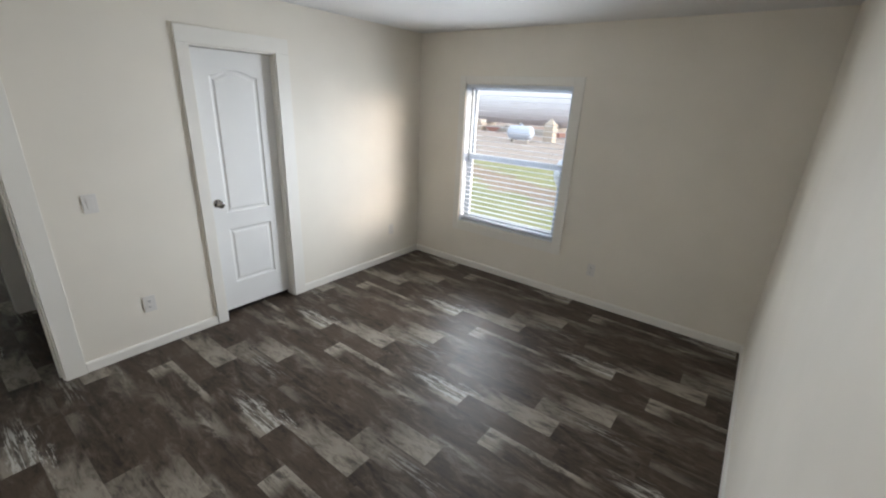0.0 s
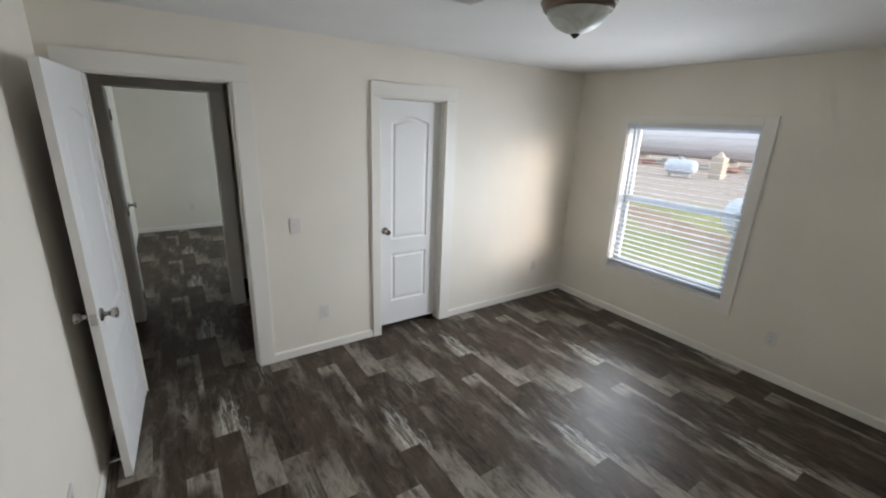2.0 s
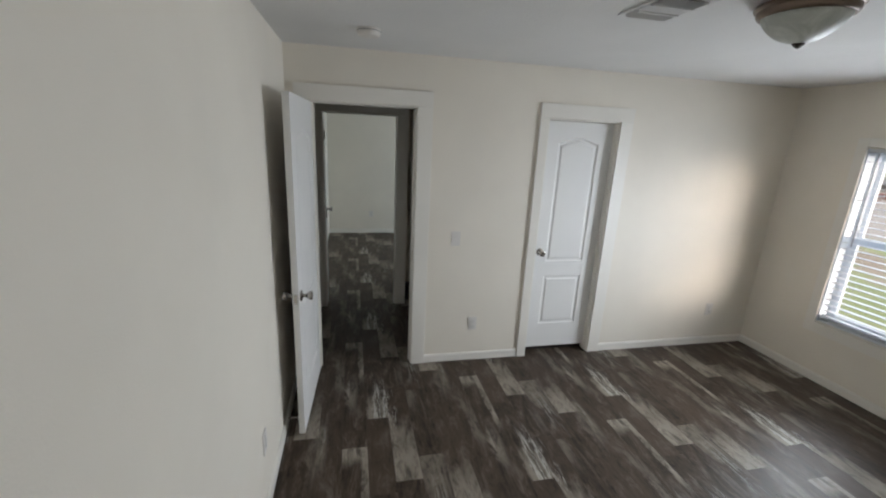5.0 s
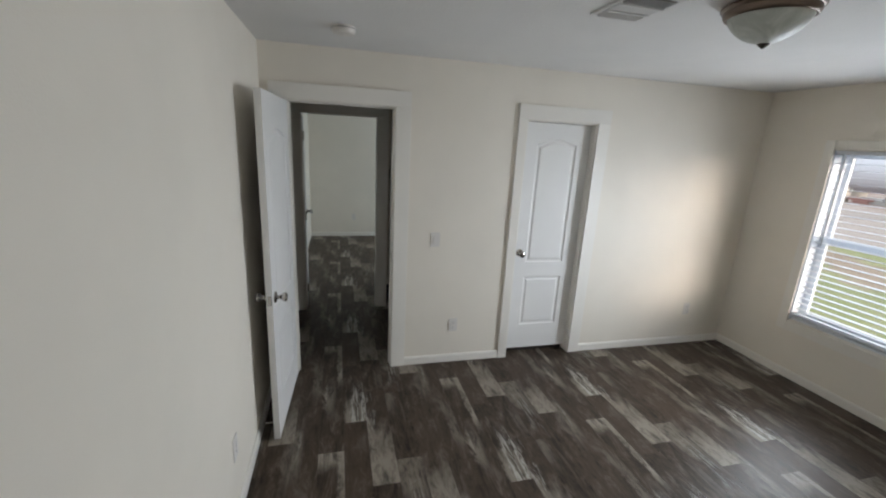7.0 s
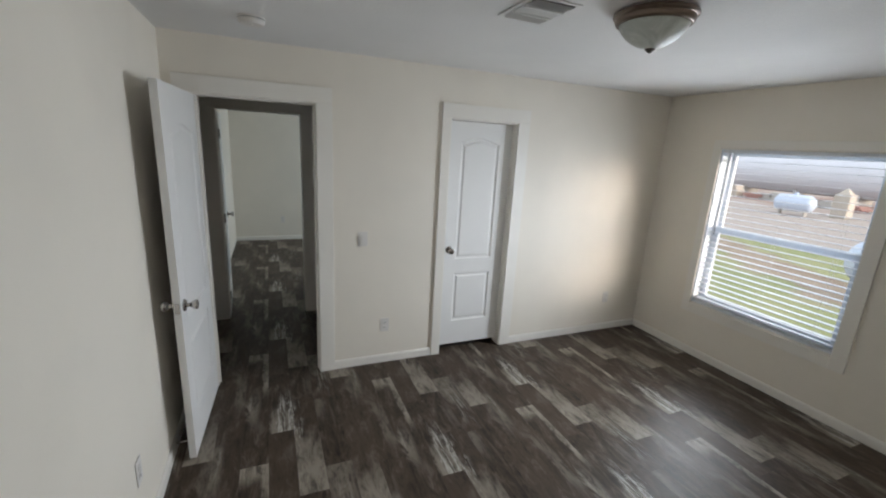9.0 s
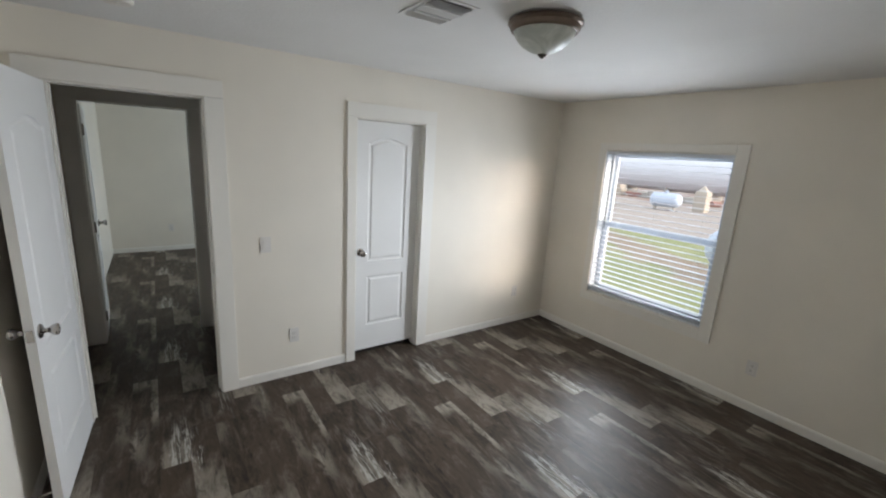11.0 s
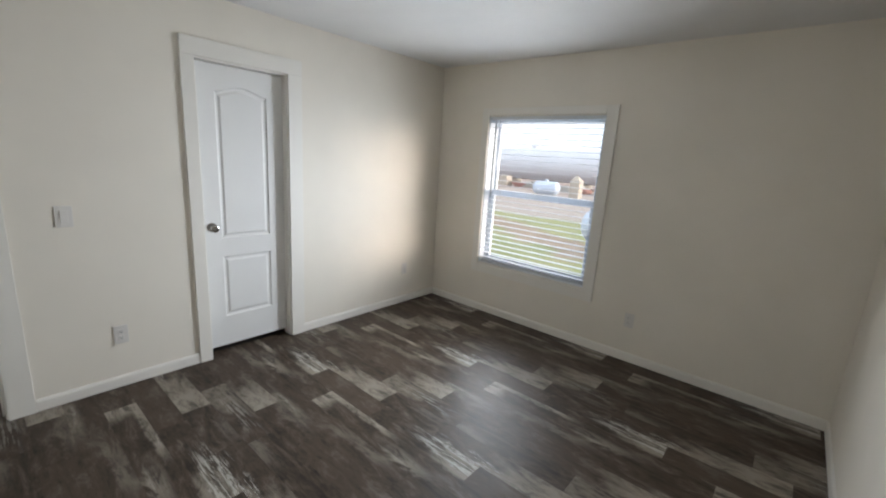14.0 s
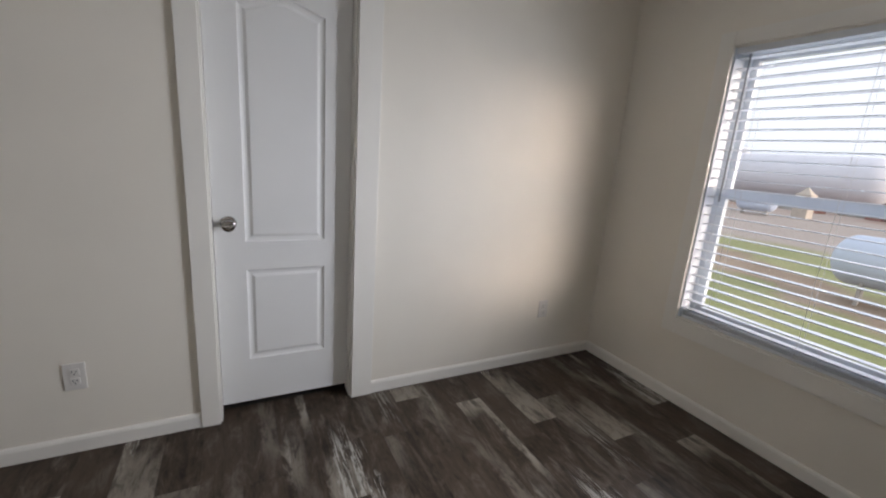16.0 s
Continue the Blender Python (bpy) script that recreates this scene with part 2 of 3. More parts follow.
def obj(name, bm, mat, parent=None, label="", smooth=False):
    me = bpy.data.meshes.new(name)
    bmesh.ops.recalc_face_normals(bm, faces=bm.faces[:])
    bm.to_mesh(me)
    bm.free()
    me.materials.append(mat)
    if smooth:
        me.polygons.foreach_set("use_smooth", [True] * len(me.polygons))
        me.set_sharp_from_angle(angle=radians(38))
    ob = new(name, me)
    if parent:
        ob.parent = parent
    if label:
        tagged(ob, label)
    return ob


def part(name, bm, mat, parent, label="", smooth=False):
    return obj(name, bm, mat, parent, label, smooth)


def thing(name, at, label, category, group="", kind="", rz=0.0):
    e = new(name)
    e.empty_display_size = 0.05
    e.matrix_world = pose(*at, 0, 0, rz)
    return tagged(e, label, category, group, kind)


def box(x0, x1, y0, y1, z0, z1, bevel=0.0, bm=None):
    own = bm is None
    b = bmesh.new()
    bmesh.ops.create_cube(b, size=1.0)
    for v in b.verts:
        v.co = Vector(((x0 + x1) / 2 + v.co.x * (x1 - x0), (y0 + y1) / 2 + v.co.y * (y1 - y0), (z0 + z1) / 2 + v.co.z * (z1 - z0)))
    if bevel:
        bmesh.ops.bevel(b, geom=b.edges[:], offset=bevel, segments=2, affect="EDGES", profile=0.6)
    if own:
        return b
    me = bpy.data.meshes.new("tmp")
    b.to_mesh(me)
    b.free()
    bm.from_mesh(me)
    bpy.data.meshes.remove(me)
    return bm


def lathe(profile, n=32, m=None):
    """Turns (radius, height) points round z; a radius of 0 closes an end."""
    bm = bmesh.new()
    rings = []
    for r, z in profile:
        if r < 1e-6:
            rings.append([bm.verts.new((0, 0, z))])
        else:
            rings.append([bm.verts.new((r * math.cos(2 * math.pi * i / n), r * math.sin(2 * math.pi * i / n), z)) for i in range(n)])
    for a, b in zip(rings, rings[1:]):
        for i in range(n):
            j = (i + 1) % n
            if len(a) == 1 and len(b) == 1:
                continue
            if len(a) == 1:
                bm.faces.new((a[0], b[i], b[j]))
            elif len(b) == 1:
                bm.faces.new((a[i], a[j], b[0]))
            else:
                bm.faces.new((a[i], a[j], b[j], b[i]))
    if m is not None:
        bmesh.ops.transform(bm, matrix=m, verts=bm.verts[:])
    return bm


def rod(a, b, r, n=10):
    a, b = Vector(a), Vector(b)
    d = b - a
    m = Matrix.Translation(a) @ d.to_track_quat("Z", "Y").to_matrix().to_4x4()
    return lathe([(0, 0), (r, 0), (r, d.length), (0, d.length)], n, m)


def pierced(axis, w0, w1, u0, u1, z0, z1, holes):
    """A wall from w0 to w1 in thickness along axis, u0..u1 long, z0..z1 high, with rectangular holes (ua, ub, za, zb) through it."""
    us = sorted({u0, u1, *[h[0] for h in holes], *[h[1] for h in holes]})
    zs = sorted({z0, z1, *[h[2] for h in holes], *[h[3] for h in holes]})
    bm, made = bmesh.new(), {}

    def vert(w, u, z):
        key = (round(w, 5), round(u, 5), round(z, 5))
        if key not in made:
            made[key] = bm.verts.new((w, u, z) if axis == "x" else (u, w, z))
        return made[key]

    def solid(i, k):
        if not (0 <= i < len(us) - 1 and 0 <= k < len(zs) - 1):
            return False
        cu, cz = (us[i] + us[i + 1]) / 2, (zs[k] + zs[k + 1]) / 2
        return not any(h[0] < cu < h[1] and h[2] < cz < h[3] for h in holes)

    for i in range(len(us) - 1):
        for k in range(len(zs) - 1):
            if not solid(i, k):
                continue
            a, b, c, d = us[i], us[i + 1], zs[k], zs[k + 1]
            for w in (w0, w1):
                bm.faces.new([vert(w, *q) for q in ((a, c), (b, c), (b, d), (a, d))])
            for di, dk, p, q in ((-1, 0, (a, c), (a, d)), (1, 0, (b, c), (b, d)), (0, -1, (a, c), (b, c)), (0, 1, (a, d), (b, d))):
                if not solid(i + di, k + dk):
                    bm.faces.new((vert(w0, *p), vert(w1, *p), vert(w1, *q), vert(w0, *q)))
    return bm


def structure(name, bm, mat, label, category):
    return tagged(obj(name, bm, mat), label, category, kind="structure")


# ---- the plan, metres: corner of door wall and window wall at the origin ----
X1, Y0, H = 3.364, -4.245, 2.395            # bedroom
D1 = (-4.085, -3.345, 2.05)                 # entrance door opening: y, y, height
D2 = (-2.335, -1.713, 2.03)                 # closet door opening
WIN = (0.605, 1.715, 0.495, 1.925)          # window opening: x, x, z, z
HX, HW = -1.29, 0.1                         # far side of the hall, thickness of inner walls
FAR = -4.80                                 # far wall of the room across the hall
D3 = (-4.105, -3.355, 2.04)                 # door opening across the hall
FWIN = (-4.2, -2.9, 0.6, 1.95)              # added, unseen window of the room across the hall
OUT = 0.15                                  # thickness of the outer wall

structure("wall_west", pierced("x", -HW, 0, Y0, 0, 0, H, [(D1[0], D1[1], 0, D1[2]), (D2[0], D2[1], 0, D2[2])]), M_WALL, "cream painted bedroom wall with two doorways", "wall")
structure("wall_north", pierced("y", 0, OUT, FAR - 0.1, X1 + 0.1, -0.35, H + 0.25, [WIN, FWIN]), M_WALL, "cream painted outer wall with a blinded window", "wall")
structure("wall_east", pierced("x", X1, X1 + 0.1, Y0 - 0.1, 0, -0.1, H, []), M_WALL, "plain cream painted bedroom wall", "wall")
structure("wall_south", pierced("y", Y0 - 0.1, Y0, 0, X1, 0, H, []), M_WALL, "plain cream painted bedroom wall behind the open door", "wall")
structure("wall_hall", pierced("x", HX - HW, HX, -6.4, 0, 0, H, [(D3[0], D3[1], 0, D3[2]), (-3.245, -2.76, 0, H - 0.02)]), M_WALL, "dim cream hall wall with a doorway", "wall")
structure("wall_far", pierced("x", FAR - 0.1, FAR, -4.35, 0, 0, H, []), M_WALL, "cream wall of the room across the hall", "wall")
structure("wall_far_side", pierced("y", -4.35, -4.25, FAR, HX - HW, 0, H, []), M_WALL, "cream side wall of the room across the hall", "wall")
# assumed nook: walls added to keep the far room's light out of it
structure("wall_nook_end", pierced("x", -2.05, -2.0, -3.27, -2.7, 0, H, []), M_WALL, "plain end wall added to close an assumed dark hall nook", "wall")
structure("wall_nook_side", pierced("y", -3.268, -3.247, -2.0, HX - HW, 0, H, []), M_WALL, "plain side wall added to close an assumed dark hall nook", "wall")
structure("wall_nook_back", pierced("y", -2.75, -2.70, -2.0, HX - HW, 0, H, []), M_WALL, "plain back wall added to close an assumed dark hall nook", "wall")
structure("wall_hall_south", pierced("y", -6.5, -6.4, HX - HW, 0, 0, H, []), M_WALL, "plain hall end wall", "wall")
structure("wall_hall_east", pierced("x", -HW, 0, -6.4, Y0 - 0.1, 0, H, []), M_WALL, "plain hall side wall", "wall")
structure("wall_closet", pierced("y", -2.75, -2.65, HX, -HW, 0, H, []), M_WALL, "plain closet side wall", "wall")
structure("ceiling", box(FAR - 0.1, X1 + 0.1, -6.5, 0.0, H, H + 0.15), M_CEIL, "white textured ceiling", "ceiling")

# ---- baseboards and door trim ----


def baseboard(axis, at, inward, u0, u1, name="baseboard"):
    """Low white board with an eased top edge, its back at the wall."""
    bm = bmesh.new()
    prof = [(0, 0.003), (0.013, 0.003), (0.013, 0.058), (0.009, 0.069), (0.004, 0.073), (0, 0.073)]
    ends = []
    for u in (u0, u1):
        ends.append([bm.verts.new((at + inward * w, u, z) if axis == "x" else (u, at + inward * w, z)) for w, z in prof])
    k = len(prof)
    for i in range(k):
        bm.faces.new((ends[0][i], ends[0][(i + 1) % k], ends[1][(i + 1) % k], ends[1][i]))
    bm.faces.new(ends[0])
    bm.faces.new(ends[1][::-1])
    return structure(name, bm, M_TRIM, "low white painted baseboard", "baseboard")


CASE, PROUD = 0.105, 0.019
baseboard("x", 0, 1, D1[1] + CASE + 0.002, D2[0] - 0.076)
baseboard("x", 0, 1, D2[1] + CASE + 0.002, -0.0)
baseboard("y", 0, -1, 0.013, X1 - 0.013)
baseboard("x", X1, -1, Y0, 0)
baseboard("y", Y0, 1, 0.02, X1 - 0.013)
baseboard("x", FAR, 1, -4.25, 0)


def door_trim(name, wall_x, side, d, depth, label, narrow=CASE):
    """Flat casing boards on one face of a wall, and the jamb boards that line the opening."""
    e = thing(name, (0, 0, 0), label, "door frame", kind="structure")
    y0, y1, h = d
    a, b = sorted((wall_x, wall_x + side * PROUD))
    left0 = max(y0 - narrow, Y0 + 0.004) if wall_x == 0 else y0 - narrow
    part("casing", box(a, b, left0, y0 + 0.004, 0.002, h, 0.002), M_TRIM, e)
    part("casing", box(a, b, y1 - 0.004, y1 + CASE, 0.002, h, 0.002), M_TRIM, e)
    part("head_casing", box(a, b, left0, y1 + CASE, h + 0.001, h + CASE, 0.002), M_TRIM, e)
    if depth:
        p, q = sorted((wall_x - side * 0.001, wall_x - side * depth))
        part("jamb", box(p, q, y0 + 0.0005, y0 + 0.012, 0.003, h - 0.012, 0.001), M_TRIM, e)
        part("jamb", box(p, q, y1 - 0.012, y1 - 0.0005, 0.003, h - 0.012, 0.001), M_TRIM, e)
        part("head_jamb", box(p, q, y0 + 0.0005, y1 - 0.0005, h - 0.0115, h - 0.0005, 0.001), M_TRIM, e)
    return e


frame1 = door_trim("door_frame_1", 0, 1, D1, HW - 0.002, "white flat-board casing around the open entrance door")
part("strike_plate", box(-0.028, -0.003, D1[1] - 0.015, D1[1] - 0.0125, 0.90, 0.98, 0.001), M_NICKEL, frame1, "small nickel strike plate")
part("door_stop", box(-0.062, -0.05, D1[1] - 0.022, D1[1] - 0.0125, 0.003, D1[2] - 0.013), M_TRIM, frame1)
part("door_stop", box(-0.062, -0.05, D1[0] + 0.0125, D1[0] + 0.022, 0.003, D1[2] - 0.013), M_TRIM, frame1)
door_trim("door_frame_2", 0, 1, D2, HW - 0.002, "white flat-board casing around the closed closet door", 0.074)
door_trim("door_frame_3", HX, 1, D3, HW - 0.002, "white flat-board casing around the doorway across the hall")
door_trim("hall_casing", -HW, -1, D1, 0, "white casing on the hall side of the doorway")

# ---- doors ----


def panel_door(w, h, t=0.035):
    """Moulded two-panel door leaf with an arched upper panel: y from 0 to w, z from 0 to h, faces at x = 0 and x = -t."""
    bm = bmesh.new()
    s0, s1 = 0.119, w - 0.124
    lo, hi = (0.225, 0.676), (0.808, 1.797)
    arch = [(s1 + (s0 - s1) * i / 16, hi[1] + 0.044 * (math.sin(math.pi * i / 16) ** 1.5)) for i in range(17)]
    loops = [[(s0, lo[0]), (s1, lo[0]), (s1, lo[1]), (s0, lo[1])], [(s0, hi[0]), (s1, hi[0])] + arch]

    def face(x, flip):
        def quad(*pts):
            f = bm.faces.new([bm.verts.new((x, *p)) for p in pts])
            return f

        quad((0, 0), (s0, 0), (s0, h), (0, h))
        quad((s1, 0), (w, 0), (w, h), (s1, h))
        quad((s0, 0), (s1, 0), (s1, lo[0]), (s0, lo[0]))
        quad((s0, lo[1]), (s1, lo[1]), (s1, hi[0]), (s0, hi[0]))
        for p, q in zip(arch, arch[1:]):
            quad(q, p, (p[0], h), (q[0], h))
        for loop in loops:
            cy, cz = (s0 + s1) / 2, (min(p[1] for p in loop) + max(p[1] for p in loop)) / 2
            hy, hz = (s1 - s0) / 2, (max(p[1] for p in loop) - min(p[1] for p in loop)) / 2
            last = None
            for inset, deep in ((0, 0), (0.005, 0.007), (0.013, 0.010), (0.022, 0.010), (0.034, 0.003), (0.037, 0.0025)):
                ring = [bm.verts.new((x + flip * deep, cy + (p[0] - cy) * (1 - inset / hy), cz + (p[1] - cz) * (1 - inset / hz))) for p in loop]
                if last:
                    for i in range(len(ring)):
                        j = (i + 1) % len(ring)
                        bm.faces.new((last[i], last[j], ring[j], ring[i]))
                last = ring
            bm.faces.new(last)

    face(0.0, -1)
    face(-t, 1)
    for a, b in (((0, 0), (w, 0)), ((w, 0), (w, h)), ((w, h), (0, h)), ((0, h), (0, 0))):
        bm.faces.new([bm.verts.new(p) for p in ((0, *a), (0, *b), (-t, *b), (-t, *a))])
    bmesh.ops.remove_doubles(bm, verts=bm.verts[:], dist=0.0002)
    return bm


KNOB = [(0, 0), (0.033, 0), (0.033, 0.004), (0.029, 0.009), (0.014, 0.012), (0.011, 0.018), (0.011, 0.030), (0.016, 0.036), (0.024, 0.046), (0.0275, 0.056), (0.026, 0.063), (0.019, 0.067), (0.010, 0.0665), (0.0085, 0.064), (0, 0.064)]


def add_knobs(parent, w, z, t=0.035):
    y = w - 0.06
    part("knob", lathe(KNOB, 28, pose(0.0, y, z, 0, 90, 0)), M_NICKEL, parent, "satin nickel door knob", True)
    part("knob", lathe(KNOB, 28, pose(-t, y, z, 0, -90, 0)), M_NICKEL, parent, "satin nickel door knob", True)
    part("latch_plate", box(-t / 2 - 0.012, -t / 2 + 0.012, w - 0.001, w + 0.0015, z - 0.028, z + 0.028, 0.0006), M_NICKEL, parent, "nickel latch plate")


def add_hinges(parent, h):
    for z in (0.2, h / 2, h - 0.2):
        part("hinge", rod((0.006, 0.001, z - 0.045), (0.006, 0.001, z + 0.045), 0.0075, 12), M_NICKEL, parent, "nickel hinge barrel", True)


# entrance door, swung back almost to the side wall
leaf_w = 0.748
door1 = thing("door_1", (0.012, -4.0765, 0.012), "open white two-panel interior door with nickel knobs", "door", kind="structure")
ang = math.degrees(math.atan2(-4.119 + 4.078, 0.757))
door1.matrix_world = pose(0.012, -4.0765, 0.012, 0, 0, ang) @ pose(0, 0, 0, 0, 0, -90) @ Matrix.Diagonal((-1, 1, 1, 1))
part("leaf", panel_door(leaf_w, 2.026), M_DOOR, door1, "white moulded door leaf with arched upper panel")
add_knobs(door1, leaf_w, 0.905)

# closet door, shut, hung on the closet side of the jamb
w2 = D2[1] - D2[0] - 0.028
door2 = thing("door_2", (-0.062, D2[1] - 0.014, 0.038), "closed white two-panel closet door with nickel knob", "door", kind="structure")
door2.matrix_world = pose(-0.058, D2[1] - 0.014, 0.050) @ Matrix.Diagonal((1, -1, 1, 1))
part("leaf", panel_door(w2, 1.964), M_DOOR, door2, "white moulded door leaf with arched upper panel")
add_knobs(door2, w2, 0.895)

# door across the hall, swung into its room
door3 = thing("door_3", (HX - HW, D3[0] + 0.02, 0.012), "open white door of the room across the hall", "door", kind="structure")
door3.matrix_world = pose(HX - HW - 0.004, D3[0] + 0.016, 0.012, 0, 0, 93.0) @ Matrix.Diagonal((1, 1, 1, 1))
part("leaf", panel_door(0.72, 2.0), M_DOOR, door3)
add_knobs(door3, 0.72, 0.93)
add_hinges(door3, 2.0)

# ---- bedroom window ----
win = thing("window_1", (0, 0, 0), "white vinyl single-hung window with flat white trim", "window", kind="structure")
x0, x1, z0, z1 = WIN
TR = 0.088
part("trim_board", box(x0 - 0.07, x0 + 0.002, -0.018, -0.001, z0 - TR, z1 + 0.065, 0.002), M_TRIM, win, "flat white trim board")
part("trim_board", box(x1 - 0.002, x1 + TR, -0.018, -0.001, z0 - TR, z1 + 0.065, 0.002), M_TRIM, win)
part("trim_board", box(x0 + 0.003, x1 - 0.003, -0.017, -0.001, z1 - 0.002, z1 + 0.065, 0.002), M_TRIM, win)
part("trim_board", box(x0 + 0.003, x1 - 0.003, -0.017, -0.001, z0 - TR, z0 + 0.002, 0.002), M_TRIM, win)
# reveal boards line the opening up to the vinyl frame
part("reveal", box(x0 + 0.0005, x0 + 0.010, 0.001, 0.085, z0 + 0.011, z1 - 0.011), M_VINYL, win)
part("reveal", box(x1 - 0.010, x1 - 0.0005, 0.001, 0.085, z0 + 0.011, z1 - 0.011), M_VINYL, win)
part("reveal", box(x0 + 0.0005, x1 - 0.0005, 0.001, 0.085, z1 - 0.0105, z1 - 0.0005), M_TRIM, win)
part("window_sill", box(x0 + 0.0005, x1 - 0.0005, 0.001, 0.085, z0 + 0.0005, z0 + 0.0105, 0.002), M_TRIM, win, "narrow white inner sill")
zm = 1.212


def sash(parent, y, xa, xb, za, zb, side, bottom, top):
    s = part("sash", box(xa, xa + side, y, y + 0.03, za, zb, 0.003), M_VINYL, parent, "white vinyl sash")
    part("stile", box(xb - side, xb, y, y + 0.03, za, zb, 0.003), M_VINYL, s)
    part("rail", box(xa + side + 0.0005, xb - side - 0.0005, y, y + 0.03, za, za + bottom, 0.003), M_VINYL, s)
    part("rail", box(xa + side + 0.0005, xb - side - 0.0005, y, y + 0.03, zb - top, zb, 0.003), M_VINYL, s)
    g = part("pane", box(xa + side - 0.003, xb - side + 0.003, y + 0.013, y + 0.017, za + bottom - 0.003, zb - top + 0.003), M_GLASS, s, "clear window glass")
    g.visible_shadow = False
    return s


FR = 0.032
for fa, fb, fc, fd in ((x0 + 0.001, x0 + FR, z0 + 0.001, z1 - 0.001), (x1 - FR, x1 - 0.001, z0 + 0.001, z1 - 0.001)):
    part("window_frame", box(fa, fb, 0.0855, 0.149, fc, fd, 0.003), M_VINYL, win)
part("window_frame", box(x0 + FR + 0.0005, x1 - FR - 0.0005, 0.0855, 0.149, z1 - FR, z1 - 0.001, 0.003), M_VINYL, win)
part("window_frame", box(x0 + FR + 0.0005, x1 - FR - 0.0005, 0.0855, 0.149, z0 + 0.001, z0 + FR, 0.003), M_VINYL, win)
sash(win, 0.115, x0 + FR + 0.001, x1 - FR - 0.001, zm - 0.018, z1 - FR - 0.001, 0.03, 0.036, 0.03)
sash(win, 0.0865, x0 + FR + 0.001, x1 - FR - 0.001, z0 + FR + 0.001, zm + 0.026, 0.034, 0.045, 0.056)

# ---- blind ----
blind = thing("window_blind", ((x0 + x1) / 2, 0.03, z1 - 0.012), "lowered white faux-wood blind with slats turned open", "blind")
bx0, bx1, by = x0 + 0.016, x1 - 0.016, 0.034
cx, cz0 = (x0 + x1) / 2, z1 - 0.012


def local(bm):
    bmesh.ops.translate(bm, vec=(-cx, -0.03, -cz0), verts=bm.verts[:])
    return bm


part("headrail", local(box(bx0, bx1, by - 0.024, by + 0.026, z1 - 0.036, z1 - 0.012, 0.002)), M_SLAT, blind, "white blind headrail")
part("valance", local(box(bx0 - 0.004, bx1 + 0.004, by - 0.0335, by - 0.0245, z1 - 0.040, z1 - 0.011, 0.002)), M_SLAT, blind, "plain white valance strip")
SLATS, PITCH = 28, 0.0483
ztop = z1 - 0.060
slat_mesh = None
# the last three slats lie stacked on the bottom rail
for i in range(SLATS + 2):
    z = max(ztop - i * PITCH, z0 + 0.036 + 0.006 * (SLATS + 1 - i))
    if slat_mesh is None:
        bm = bmesh.new()
        prof = []
        for k in range(7):
            a = -1 + 2 * k / 6
            prof.append((0.025 * a, 0.0016 * (1 - a * a)))
        outline = [(p, q + 0.0015) for p, q in prof] + [(p, q - 0.0015) for p, q in reversed(prof)]
        ends = [[bm.verts.new((sx, p, q)) for p, q in outline] for sx in (bx0 - cx, bx1 - cx)]
        k = len(outline)
        for j in range(k):
            bm.faces.new((ends[0][j], ends[0][(j + 1) % k], ends[1][(j + 1) % k], ends[1][j]))
        bm.faces.new(ends[0])
        bm.faces.new(ends[1][::-1])
        s = part("slat", bm, M_SLAT, blind)
        slat_mesh = s.data
    else:
        s = new("slat", slat_mesh)
        s.parent = blind
    s.matrix_basis = pose(0, by - 0.03, z - cz0, random.uniform(-1.0, 1.0) - 3.0, 0, random.uniform(-0.05, 0.05))
zb = z0 + 0.024
part("bottom_rail", local(box(bx0, bx1, by - 0.026, by + 0.026, zb - 0.012, zb + 0.006, 0.003)), M_SLAT, blind, "white blind bottom rail")
for lx in (x0 + 0.15, (x0 + x1) / 2, x1 - 0.15):
    for ly in (by - 0.0262, by + 0.0262):
        part("ladder_cord", local(rod((lx, ly, zb), (lx, ly, z1 - 0.05), 0.0008, 6)), M_CORD, blind)
part("tilt_wand", local(rod((x0 + 0.085, by - 0.042, z1 - 0.05), (x0 + 0.088, by - 0.040, 1.17), 0.0045, 8)), M_WAND, blind, "grey plastic tilt wand")
part("wand_hook", local(rod((x0 + 0.085, by - 0.034, z1 - 0.053), (x0 + 0.085, by - 0.044, z1 - 0.053), 0.004, 8)), M_WAND, blind)

# ---- added window for the far room's fill lamp, out of the walked view ----
fwin = thing("window_2", (0, 0, 0), "unseen plain white window added to the room across the hall", "window", kind="structure")
fx0, fx1, fz0, fz1 = FWIN
for a in ((fx0 + 0.001, fx0 + 0.05, fz0 + 0.001, fz1 - 0.001), (fx1 - 0.05, fx1 - 0.001, fz0 + 0.001, fz1 - 0.001), (fx0 + 0.051, fx1 - 0.051, fz0 + 0.001, fz0 + 0.05), (fx0 + 0.051, fx1 - 0.051, fz1 - 0.05, fz1 - 0.001)):
    part("window_frame", box(a[0], a[1], 0.06, 0.12, a[2], a[3], 0.003), M_VINYL, fwin)
g = part("pane", box(fx0 + 0.048, fx1 - 0.048, 0.088, 0.092, fz0 + 0.048, fz1 - 0.048), M_GLASS, fwin, "clear window glass")
g.visible_shadow = False

